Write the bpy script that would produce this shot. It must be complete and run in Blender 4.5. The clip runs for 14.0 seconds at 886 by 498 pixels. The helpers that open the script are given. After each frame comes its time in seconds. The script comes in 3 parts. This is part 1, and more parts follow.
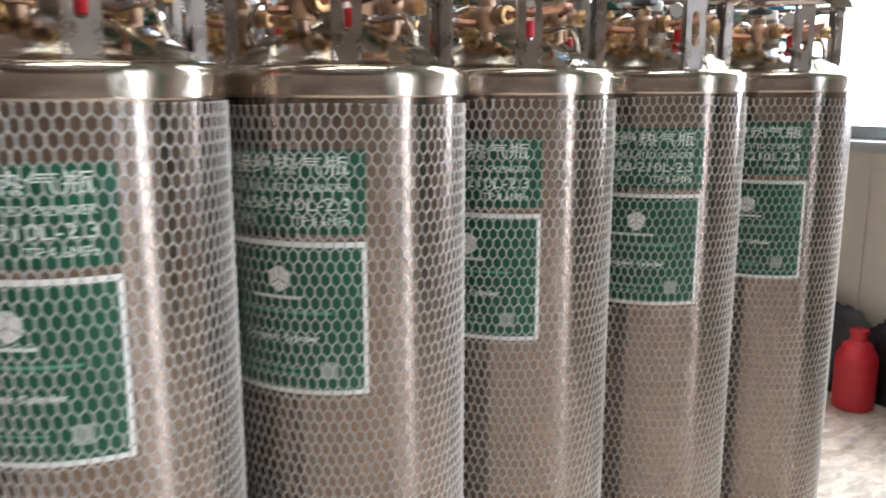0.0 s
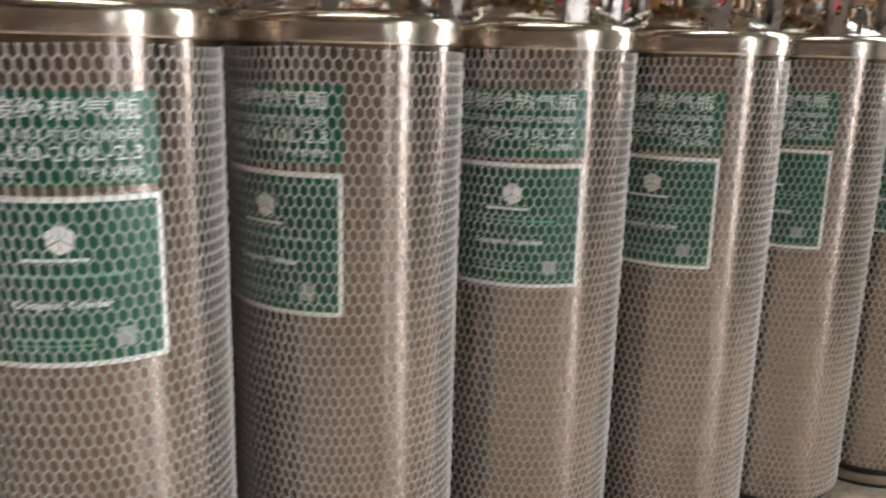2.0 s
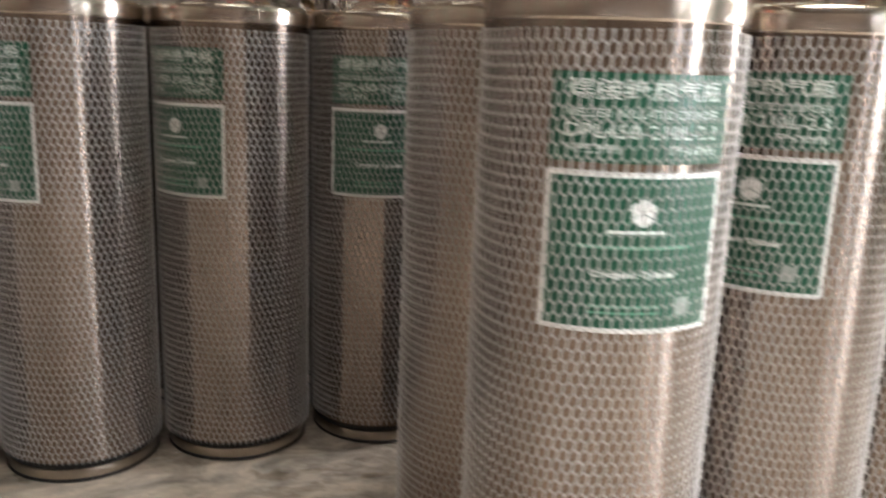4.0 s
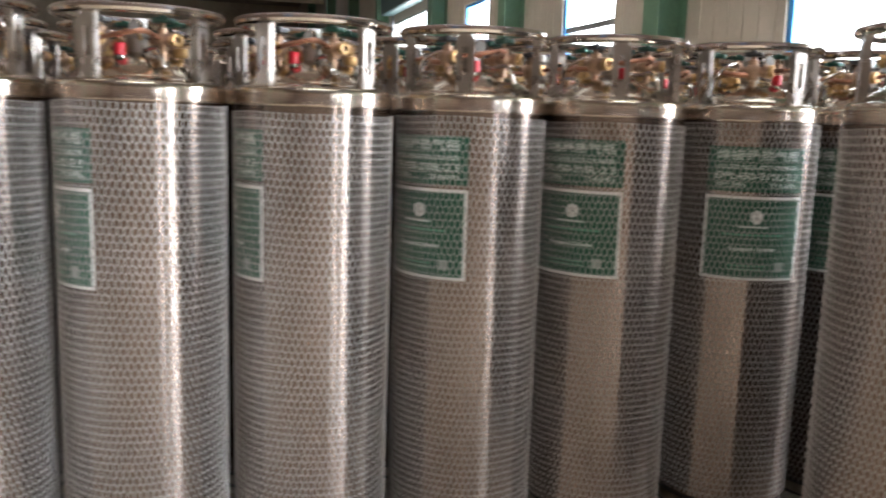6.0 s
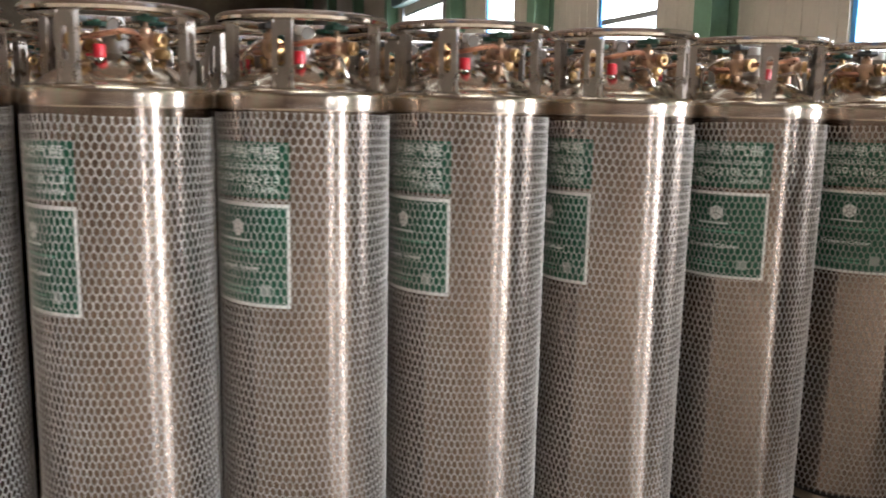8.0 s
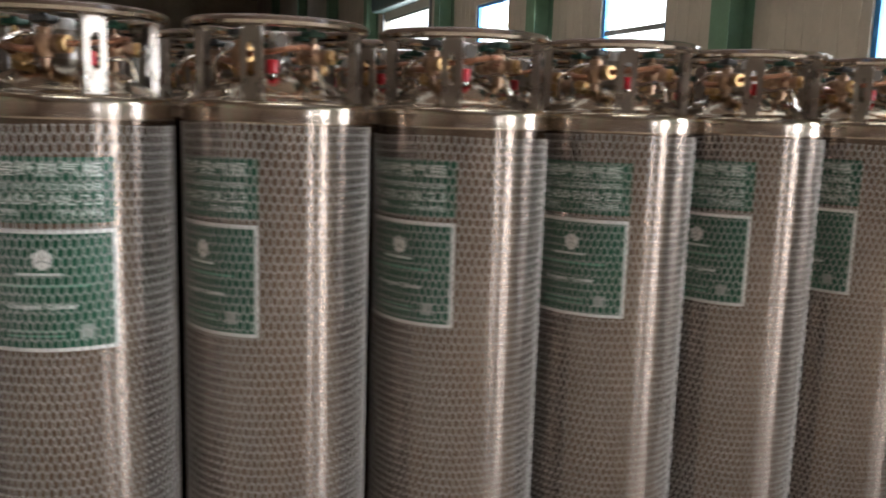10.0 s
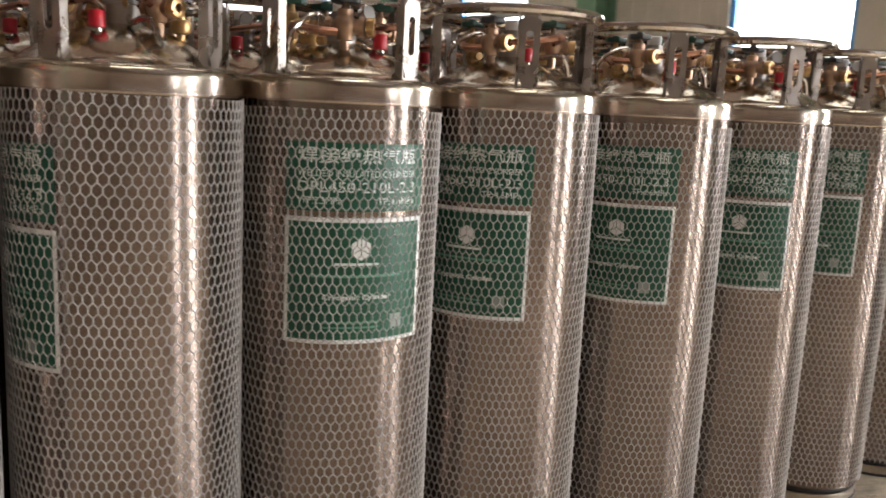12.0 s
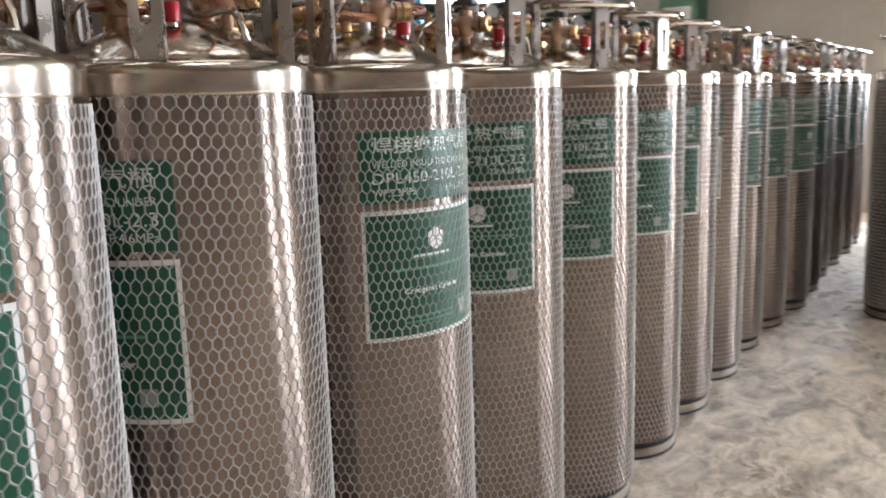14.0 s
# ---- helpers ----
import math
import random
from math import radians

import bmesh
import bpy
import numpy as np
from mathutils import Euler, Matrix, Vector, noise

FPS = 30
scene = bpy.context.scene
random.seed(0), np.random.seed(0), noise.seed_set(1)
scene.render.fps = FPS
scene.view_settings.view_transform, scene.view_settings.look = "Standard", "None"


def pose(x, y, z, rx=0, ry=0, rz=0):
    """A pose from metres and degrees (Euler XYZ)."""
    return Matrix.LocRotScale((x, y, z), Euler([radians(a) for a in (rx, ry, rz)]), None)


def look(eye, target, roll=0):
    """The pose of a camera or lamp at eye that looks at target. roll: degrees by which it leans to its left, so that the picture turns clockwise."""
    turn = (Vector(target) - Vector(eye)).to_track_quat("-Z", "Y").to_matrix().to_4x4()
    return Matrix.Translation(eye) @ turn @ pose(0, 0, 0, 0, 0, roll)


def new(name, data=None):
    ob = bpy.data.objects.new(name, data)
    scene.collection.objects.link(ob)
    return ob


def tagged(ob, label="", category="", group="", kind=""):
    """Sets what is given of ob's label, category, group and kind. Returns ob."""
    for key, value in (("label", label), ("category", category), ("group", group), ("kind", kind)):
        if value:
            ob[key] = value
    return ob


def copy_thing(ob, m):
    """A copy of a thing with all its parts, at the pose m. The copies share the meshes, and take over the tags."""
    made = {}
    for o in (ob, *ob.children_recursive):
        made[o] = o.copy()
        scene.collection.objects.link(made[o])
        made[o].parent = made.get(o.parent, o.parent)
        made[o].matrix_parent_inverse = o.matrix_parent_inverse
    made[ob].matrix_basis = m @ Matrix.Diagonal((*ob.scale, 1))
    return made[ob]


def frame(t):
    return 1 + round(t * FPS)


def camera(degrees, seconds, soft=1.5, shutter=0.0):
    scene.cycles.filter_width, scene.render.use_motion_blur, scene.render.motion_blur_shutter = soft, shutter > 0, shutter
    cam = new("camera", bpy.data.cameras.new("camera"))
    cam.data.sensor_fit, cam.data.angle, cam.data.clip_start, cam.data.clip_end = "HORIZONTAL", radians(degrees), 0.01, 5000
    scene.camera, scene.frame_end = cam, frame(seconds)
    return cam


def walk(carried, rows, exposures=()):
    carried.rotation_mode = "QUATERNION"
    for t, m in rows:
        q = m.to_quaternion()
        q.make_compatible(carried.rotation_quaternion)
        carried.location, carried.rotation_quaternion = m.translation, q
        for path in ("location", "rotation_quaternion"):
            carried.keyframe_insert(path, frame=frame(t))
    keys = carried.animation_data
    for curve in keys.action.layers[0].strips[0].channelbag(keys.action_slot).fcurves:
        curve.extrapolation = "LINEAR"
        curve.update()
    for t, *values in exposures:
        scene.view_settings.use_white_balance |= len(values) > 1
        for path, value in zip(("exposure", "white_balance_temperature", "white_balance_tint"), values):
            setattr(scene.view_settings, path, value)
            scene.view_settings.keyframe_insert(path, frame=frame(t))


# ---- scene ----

# ---------------------------------------------------------------- camera and walk
cam = camera(55.3, 14.0, soft=1.7, shutter=0.6)


def shot(x, y, z, yaw, pitch, roll):
    """The camera's pose: yaw to the left of +y, pitch upwards, roll to its left."""
    return pose(x, y, z, 90 + pitch, 0, yaw) @ pose(0, 0, 0, 0, 0, roll)


PATH = [
    (0, 0.635, -2.915, 1.441, -38.08, -11.15, 0.06),
    (0.5, 0.474, -3.039, 1.442, -34.89, -11.52, -0.68),
    (1, 0.272, -3.121, 1.456, -31.92, -11.72, 0.24),
    (1.5, -0.017, -3.199, 1.444, -30.26, -11.98, 0.49),
    (2, -0.178, -3.207, 1.408, -28.14, -13.29, 1.57),
    (2.5, -0.340, -3.145, 1.415, -25.79, -15.64, 1.77),
    (3, -0.531, -3.056, 1.409, -24.11, -17.02, 2.29),
    (3.2, -0.626, -3.041, 1.396, -24.49, -16.88, 2.26),
    (5.3, -1.592, -2.762, 1.331, -19.38, -6.78, 2.55),
    (5.5, -1.688, -2.776, 1.359, -18.32, -7.44, 2.28),
    (6, -1.912, -2.780, 1.398, -15.66, -8.91, 1.87),
    (6.5, -2.128, -2.703, 1.352, -13.95, -7.95, 0.57),
    (7, -2.361, -2.648, 1.380, -13.82, -8.62, 1.04),
    (7.2, -2.481, -2.657, 1.420, -13.96, -9.36, 0.89),
    (9.3, -3.658, -2.454, 1.445, -21.05, -8.98, 2.81),
    (9.5, -3.758, -2.472, 1.451, -20.68, -8.93, 2.52),
    (10, -4.062, -2.385, 1.458, -20.21, -9.19, 1.84),
    (10.5, -4.396, -2.280, 1.462, -22.77, -9.09, 1.96),
    (11, -4.738, -2.254, 1.428, -25.67, -8.38, 1.66),
    (11.5, -4.950, -2.116, 1.446, -27.40, -9.91, 2.29),
    (12, -5.164, -1.927, 1.430, -33.58, -9.91, 2.85),
    (12.5, -5.429, -1.767, 1.394, -39.27, -9.32, 1.25),
    (13, -5.544, -1.591, 1.423, -43.86, -11.22, 1.49),
    (13.5, -5.669, -1.428, 1.416, -49.63, -10.61, 0.12),
    (14, -5.822, -1.297, 1.400, -56.33, -10.24, -1.77),
]
walk(cam, [(t, shot(*row)) for t, *row in PATH], exposures=[
    (0, -0.85, 5850, 8), (0.5, -1.31, 6150, 8), (1, -1.31, 6350, 9), (1.5, -1.31, 6350, 9), (2, -1.15, 6300, 9), (2.5, -0.89, 6300, 9), (3, -0.69, 6300, 9), (5.5, -0.20, 6000, 9), (6, -0.21, 6000, 9), (7.2, -0.21, 6200, 9),
    (9.5, -0.55, 6150, 9), (10, -0.95, 6250, 9), (10.5, -0.61, 6300, 9), (11, -0.53, 6550, 11), (11.6, -0.55, 6650, 12), (12.5, -0.40, 6250, 10), (14, -0.15, 5850, 8)])

# ---------------------------------------------------------------- the hall's plan
X_EAST, X_WEST, Y_NORTH, Y_SOUTH, TOP = 4.65, -15.0, 62.0, -20.0, 9.0
WALL = 0.24
GROUND = -0.035
SILL, HEAD = 1.18, 4.3
EAST_WINDOWS = [(55.3, 57.6), (46.4, 48.6), (38.0, 40.1), (31.0, 33.2), (17.2, 19.3), (10.5, 12.72), (4.15, 6.05), (-2.2, -0.42), (-8.6, -6.7), (-14.9, -12.9)]
DOOR = (23.0, 28.2, 4.68)
# unseen roof lights, added as fill: place along the hall, strength, spread of the beam below the well
ADDED_ROOF_LIGHTS = [(-13.0, 7.0, 120), (-8.6, 5.0, 120), (-4.2, 29.0, 64), (1.2, 6.0, 120), (6.5, 4.0, 150), (13.0, 6.0, 150), (26.0, 8.0, 150), (44.0, 8.0, 150)]
ADDED_LIGHT_X = (-8.0, 4.4)

# ---------------------------------------------------------------- world and light
world = bpy.data.worlds.new("sky")
scene.world = world
world.use_nodes = True
wn = world.node_tree
sky = wn.nodes.new("ShaderNodeTexSky")
sky.sky_type, sky.sun_disc = "NISHITA", False
sky.sun_elevation, sky.sun_rotation = radians(42), radians(100)
wn.nodes["Background"].inputs["Strength"].default_value = 0.12
wn.links.new(sky.outputs["Color"], wn.nodes["Background"].inputs["Color"])

sun = new("sun", bpy.data.lights.new("sun", "SUN"))
sun.data.energy, sun.data.angle, sun.data.color = 0.8, radians(12), (1.0, 0.95, 0.88)
sun.matrix_world = look((30, -6, 28), (0, 0, 0))


def daylight(name, place, target, width, height, power, colour):
    """An area lamp that fills an opening and stands in for the sky behind it."""
    lamp = new(name, bpy.data.lights.new(name, "AREA"))
    lamp.data.shape, lamp.data.size, lamp.data.size_y = "RECTANGLE", width, height
    lamp.data.energy, lamp.data.color = power, colour
    lamp.matrix_world = look(place, target)
    return lamp


COOL, WARM = (0.97, 0.98, 1.0), (1.0, 0.88, 0.76)
mid = (SILL + HEAD) / 2
for a, b in EAST_WINDOWS[4:]:
    daylight("window_light", (X_EAST + 0.32, (a + b) / 2, mid), (0, (a + b) / 2, mid - 0.001), b - a, HEAD - SILL, 285 * (b - a) * (HEAD - SILL), COOL)
# invented overhead fill: brightens the aisle floor, the domes and the far end
for y, power, spread in ADDED_ROOF_LIGHTS:
    lamp = daylight("skylight", (sum(ADDED_LIGHT_X) / 2, y, TOP + 0.3), (sum(ADDED_LIGHT_X) / 2, y + 0.0005, 0), ADDED_LIGHT_X[1] - ADDED_LIGHT_X[0], 1.0, power * (ADDED_LIGHT_X[1] - ADDED_LIGHT_X[0]), (1.0, 0.95, 0.88))
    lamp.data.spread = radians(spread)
daylight("door_light", (X_EAST + 0.4, (DOOR[0] + DOOR[1]) / 2, 2.3), (0, (DOOR[0] + DOOR[1]) / 2, 2.299), DOOR[1] - DOOR[0], 4.4, 900, COOL)

# ---------------------------------------------------------------- materials


def material(name, colour, rough=0.5, metal=0.0, vary=0.0, scale=8.0, bump=0.0, stretch=(1, 1, 1), rough_vary=0.0, second=None, per_object=0.0, brushed=0.0):
    """A procedural surface: colour varied at two scales, roughness and relief; brushed: round the z axis."""
    m = bpy.data.materials.new(name)
    m.use_nodes = True
    n, l = m.node_tree.nodes, m.node_tree.links
    p = n["Principled BSDF"]
    p.inputs["Roughness"].default_value, p.inputs["Metallic"].default_value = rough, metal
    p.inputs["Base Color"].default_value = (*colour, 1)
    if brushed:
        tg = n.new("ShaderNodeTangent")
        tg.direction_type, tg.axis = "RADIAL", "Z"
        l.new(tg.outputs["Tangent"], p.inputs["Tangent"])
        p.inputs["Anisotropic"].default_value, p.inputs["Anisotropic Rotation"].default_value = brushed, 0.25
    if not (vary or bump or rough_vary or second or per_object):
        return m
    co, mp = n.new("ShaderNodeTexCoord"), n.new("ShaderNodeMapping")
    mp.inputs["Scale"].default_value = stretch
    l.new(co.outputs["Object"], mp.inputs["Vector"])
    big, fine = n.new("ShaderNodeTexNoise"), n.new("ShaderNodeTexNoise")
    big.inputs["Scale"].default_value, big.inputs["Detail"].default_value = scale, 6
    fine.inputs["Scale"].default_value, fine.inputs["Detail"].default_value = scale * 11, 4
    for t in (big, fine):
        l.new(mp.outputs["Vector"], t.inputs["Vector"])
    add = n.new("ShaderNodeMath")
    add.operation = "MULTIPLY_ADD"
    add.inputs[1].default_value = 0.35
    l.new(fine.outputs["Fac"], add.inputs[0])
    l.new(big.outputs["Fac"], add.inputs[2])
    ramp = n.new("ShaderNodeValToRGB")
    lo = second or tuple(c * (1 - vary) for c in colour)
    hi = colour if second else tuple(min(1, c * (1 + vary)) for c in colour)
    ramp.color_ramp.elements[0].position, ramp.color_ramp.elements[1].position = 0.45, 0.9
    ramp.color_ramp.elements[0].color, ramp.color_ramp.elements[1].color = (*lo, 1), (*hi, 1)
    l.new(add.outputs[0], ramp.inputs["Fac"])
    out = ramp.outputs["Color"]
    if per_object:
        info, hsv = n.new("ShaderNodeObjectInfo"), n.new("ShaderNodeHueSaturation")
        mr = n.new("ShaderNodeMapRange")
        mr.inputs["To Min"].default_value, mr.inputs["To Max"].default_value = 1 - per_object, 1 + per_object
        l.new(info.outputs["Random"], mr.inputs["Value"])
        l.new(mr.outputs["Result"], hsv.inputs["Value"])
        l.new(out, hsv.inputs["Color"])
        out = hsv.outputs["Color"]
    l.new(out, p.inputs["Base Color"])
    if rough_vary:
        mr = n.new("ShaderNodeMapRange")
        mr.inputs["From Min"].default_value, mr.inputs["From Max"].default_value = 0.4, 0.95
        mr.inputs["To Min"].default_value, mr.inputs["To Max"].default_value = max(0.02, rough - rough_vary), rough + rough_vary
        l.new(add.outputs[0], mr.inputs["Value"])
        l.new(mr.outputs["Result"], p.inputs["Roughness"])
    if bump:
        b = n.new("ShaderNodeBump")
        b.inputs["Strength"].default_value, b.inputs["Distance"].default_value = 0.6, bump
        l.new(add.outputs[0], b.inputs["Height"])
        l.new(b.outputs["Normal"], p.inputs["Normal"])
    return m


# STEEL: faint upright tint bands painted in to imitate reflections on the sheet
STEEL = material("brushed_steel", (0.248, 0.199, 0.168), 0.22, 1.0, 0.10, 6.0, 0.0001, (1, 1, 0.05), 0.012, per_object=0.05, brushed=0.96)
BRIGHT = material("polished_steel", (0.64, 0.59, 0.54), 0.13, 1.0, 0.06, 5.0, 0.0012, (1, 1, 1), 0.05, per_object=0.05)
COLLAR = material("brushed_collar_steel", (0.52, 0.44, 0.37), 0.25, 1.0, 0.08, 5.0, 0.0, (1, 1, 2), 0.02, per_object=0.05, brushed=0.85)
DOME = material("dome_steel", (0.60, 0.545, 0.435), 0.16, 1.0, 0.08, 5.0, 0.004, (1, 1, 1), 0.04, per_object=0.05)
POST = material("post_steel", (0.36, 0.32, 0.285), 0.30, 1.0, 0.12, 20.0, 0.0006, (1, 1, 1), 0.08)
DULL = material("dull_steel", (0.36, 0.335, 0.31), 0.38, 1.0, 0.15, 14.0, 0.0004, rough_vary=0.08)
FOOT = material("foot_steel", (0.40, 0.345, 0.285), 0.34, 1.0, 0.2, 12.0, 0.0004, rough_vary=0.1)
BRASS = material("brass", (0.55, 0.36, 0.17), 0.33, 1.0, 0.2, 30.0, 0.0004, rough_vary=0.1)
BRONZE = material("bronze", (0.42, 0.28, 0.19), 0.40, 1.0, 0.25, 30.0, 0.0008, rough_vary=0.1)
COPPER = material("copper", (0.48, 0.25, 0.165), 0.30, 1.0, 0.2, 20.0, rough_vary=0.1)
RED = material("red_plastic", (0.42, 0.012, 0.022), 0.38, 0.0, 0.15, 20.0)
GREEN_WHEEL = material("green_handwheel_paint", (0.006, 0.048, 0.028), 0.42, 0.0, 0.3, 40.0)
DARK_WHEEL = material("dark_handwheel", (0.035, 0.035, 0.035), 0.45, 0.2, 0.3, 40.0)
RUBBER = material("black_rubber", (0.012, 0.011, 0.010), 0.65, 0.0, 0.3, 30.0)
LABEL_GREEN = material("label_green", (0.002, 0.068, 0.034), 0.36, 0.0, 0.14, 5.0, rough_vary=0.06)
LABEL_WHITE = material("label_white", (0.72, 0.72, 0.70), 0.40, 0.0, 0.05, 12.0)
LABEL_PRINT = material("label_print", (0.66, 0.70, 0.66), 0.42, 0.0, 0.08, 20.0)
LABEL_GREY = material("label_grey_print", (0.27, 0.30, 0.27), 0.45, 0.0, 0.1, 30.0)
LABEL_PALE = material("label_pale_print", (0.10, 0.27, 0.18), 0.45, 0.0, 0.1, 30.0)
NET = material("net_plastic", (0.76, 0.735, 0.70), 0.36, 0.0, 0.10, 6.0, rough_vary=0.08)
NET.node_tree.nodes["Principled BSDF"].inputs["Alpha"].default_value = 0.45
GLASS_DIAL = material("dial_white", (0.42, 0.42, 0.40), 0.25)


def concrete():
    """Worn power-floated concrete: tan and grey-green blotches, pinkish stains, fine grain."""
    m = bpy.data.materials.new("concrete")
    m.use_nodes = True
    n, l = m.node_tree.nodes, m.node_tree.links
    p = n["Principled BSDF"]
    co, mp = n.new("ShaderNodeTexCoord"), n.new("ShaderNodeMapping")
    mp.inputs["Scale"].default_value = (0.7, 1.25, 1)
    mp.inputs["Rotation"].default_value = (0, 0, 0.35)
    l.new(co.outputs["Object"], mp.inputs["Vector"])

    def blotch(scale, detail, twist, low, high, dark, light):
        t, r = n.new("ShaderNodeTexNoise"), n.new("ShaderNodeValToRGB")
        t.inputs["Scale"].default_value, t.inputs["Detail"].default_value, t.inputs["Distortion"].default_value, t.inputs["Roughness"].default_value = scale, detail, twist, 0.62
        r.color_ramp.elements[0].position, r.color_ramp.elements[1].position = low, high
        r.color_ramp.elements[0].color, r.color_ramp.elements[1].color = (*dark, 1), (*light, 1)
        l.new(mp.outputs["Vector"], t.inputs["Vector"])
        l.new(t.outputs["Fac"], r.inputs["Fac"])
        return t.outputs["Fac"], r.outputs["Color"]

    def mixed(kind, fac, a, b):
        x = n.new("ShaderNodeMix")
        x.data_type, x.blend_type = "RGBA", kind
        if isinstance(fac, float):
            x.inputs["Factor"].default_value = fac
        else:
            l.new(fac, x.inputs["Factor"])
        l.new(a, x.inputs["A"])
        l.new(b, x.inputs["B"])
        return x.outputs["Result"]

    _, base = blotch(4.6, 10, 1.1, 0.38, 0.62, (0.17, 0.15, 0.115), (0.68, 0.58, 0.455))
    _, patch = blotch(11.0, 9, 1.2, 0.40, 0.62, (0.27, 0.205, 0.15), (0.76, 0.66, 0.54))
    _, pick = blotch(1.7, 6, 0.8, 0.40, 0.62, (0.05, 0.05, 0.05), (0.75, 0.75, 0.75))
    grain, fine = blotch(70, 5, 0.0, 0.3, 0.7, (0.82, 0.82, 0.82), (1.0, 1.0, 1.0))
    colour = mixed("MIX", pick, base, patch)
    l.new(mixed("MULTIPLY", 1.0, colour, fine), p.inputs["Base Color"])
    rough, _ = blotch(2.4, 6, 0.6, 0.3, 0.7, (0, 0, 0), (1, 1, 1))
    mr = n.new("ShaderNodeMapRange")
    mr.inputs["From Min"].default_value, mr.inputs["From Max"].default_value, mr.inputs["To Min"].default_value, mr.inputs["To Max"].default_value = 0.3, 0.7, 0.20, 0.46
    l.new(rough, mr.inputs["Value"])
    l.new(mr.outputs["Result"], p.inputs["Roughness"])
    bu = n.new("ShaderNodeBump")
    bu.inputs["Strength"].default_value, bu.inputs["Distance"].default_value = 0.4, 0.0012
    l.new(grain, bu.inputs["Height"])
    l.new(bu.outputs["Normal"], p.inputs["Normal"])
    return m


FLOOR = concrete()
WALL_PANEL = material("wall_panel", (0.46, 0.425, 0.36), 0.6, 0.0, 0.1, 1.2, 0.001)
WALL_GREEN = material("green_paint", (0.13, 0.24, 0.16), 0.5, 0.0, 0.2, 1.6)
ROOF = material("roof_sheet", (0.13, 0.085, 0.065), 0.6, 0.0, 0.2, 1.0)
BLUE = material("blue_window_frame", (0.06, 0.26, 0.58), 0.35, 0.0, 0.1, 6.0)
GREY_PAINT = material("grey_paint", (0.28, 0.29, 0.29), 0.45, 0.0, 0.15, 4.0)
SHUTTER = material("teal_shutter", (0.10, 0.16, 0.16), 0.4, 0.3, 0.2, 4.0)
BANNER = material("red_cloth", (0.55, 0.02, 0.02), 0.8, 0.0, 0.2, 6.0, 0.002)
BLACK_BAG = material("black_plastic_sheet", (0.016, 0.016, 0.018), 0.42, 0.0, 0.4, 12.0, 0.004)
PAPER = material("paper", (0.62, 0.60, 0.55), 0.8, 0.0, 0.1, 8.0)
NORTH_PANEL = material("dim_panel", (0.36, 0.29, 0.205), 0.6, 0.0, 0.3, 0.5)
SOUTH_PANEL = material("brown_panel", (0.20, 0.150, 0.115), 0.6, 0.0, 0.15, 1.0)
GLASS = material("window_glass", (1, 1, 1), 0.02)
GLASS.node_tree.nodes["Principled BSDF"].inputs["Transmission Weight"].default_value = 1.0
GLASS.node_tree.nodes["Principled BSDF"].inputs["IOR"].default_value = 1.45
GLOW = bpy.data.materials.new("overcast_glow")
GLOW.use_nodes = True
GLOW.node_tree.nodes["Principled BSDF"].inputs["Base Color"].default_value = (0.8, 0.85, 0.9, 1)
GLOW.node_tree.nodes["Principled BSDF"].inputs["Emission Color"].default_value = (0.93, 0.97, 1.0, 1)
GLOW.node_tree.nodes["Principled BSDF"].inputs["Emission Strength"].default_value = 4.0
BEAM = material("beam_paint", (0.50, 0.42, 0.30), 0.5, 0.0, 0.25, 4.0)

# ---------------------------------------------------------------- mesh helpers


def mesh_of(name, bm, mat, smooth=None):
    me = bpy.data.meshes.new(name)
    bm.normal_update()
    bm.to_mesh(me)
    bm.free()
    me.materials.append(mat)
    if smooth is not None:
        me.polygons.foreach_set("use_smooth", [True] * len(me.polygons))
        me.set_sharp_from_angle(angle=radians(smooth))
    return me


def part(name, bm, mat, parent=None, label="", smooth=35):
    ob = new(name, mesh_of(name, bm, mat, smooth))
    ob.parent = parent
    if label:
        ob["label"] = label
    return ob


def thing(name, label, category, group="", kind="", place=(0, 0, 0), turn=0):
    ob = new(name)
    ob.empty_display_size = 0.1
    ob.matrix_basis = pose(*place, 0, 0, turn)
    return tagged(ob, label, category, group, kind)


def lathe(bm, profile, n=48, at=(0, 0), axis=None):
    """Turns a profile of (radius, height) round the z axis, or through the matrix axis."""
    rings = []
    for r, z in profile:
        if r < 1e-5:
            rings.append([bm.verts.new((0, 0, z))])
        else:
            rings.append([bm.verts.new((r * math.cos(math.tau * i / n), r * math.sin(math.tau * i / n), z)) for i in range(n)])
    made = [v for ring in rings for v in ring]
    for a, b in zip(rings, rings[1:]):
        for i in range(n):
            j = (i + 1) % n
            quad = [a[i % len(a)], a[j % len(a)], b[j % len(b)], b[i % len(b)]]
            quad = list(dict.fromkeys(quad))
            if len(quad) > 2:
                bm.faces.new(quad)
    m = axis if axis is not None else Matrix.Translation((*at, 0))
    for v in made:
        v.co = m @ v.co
    return bm


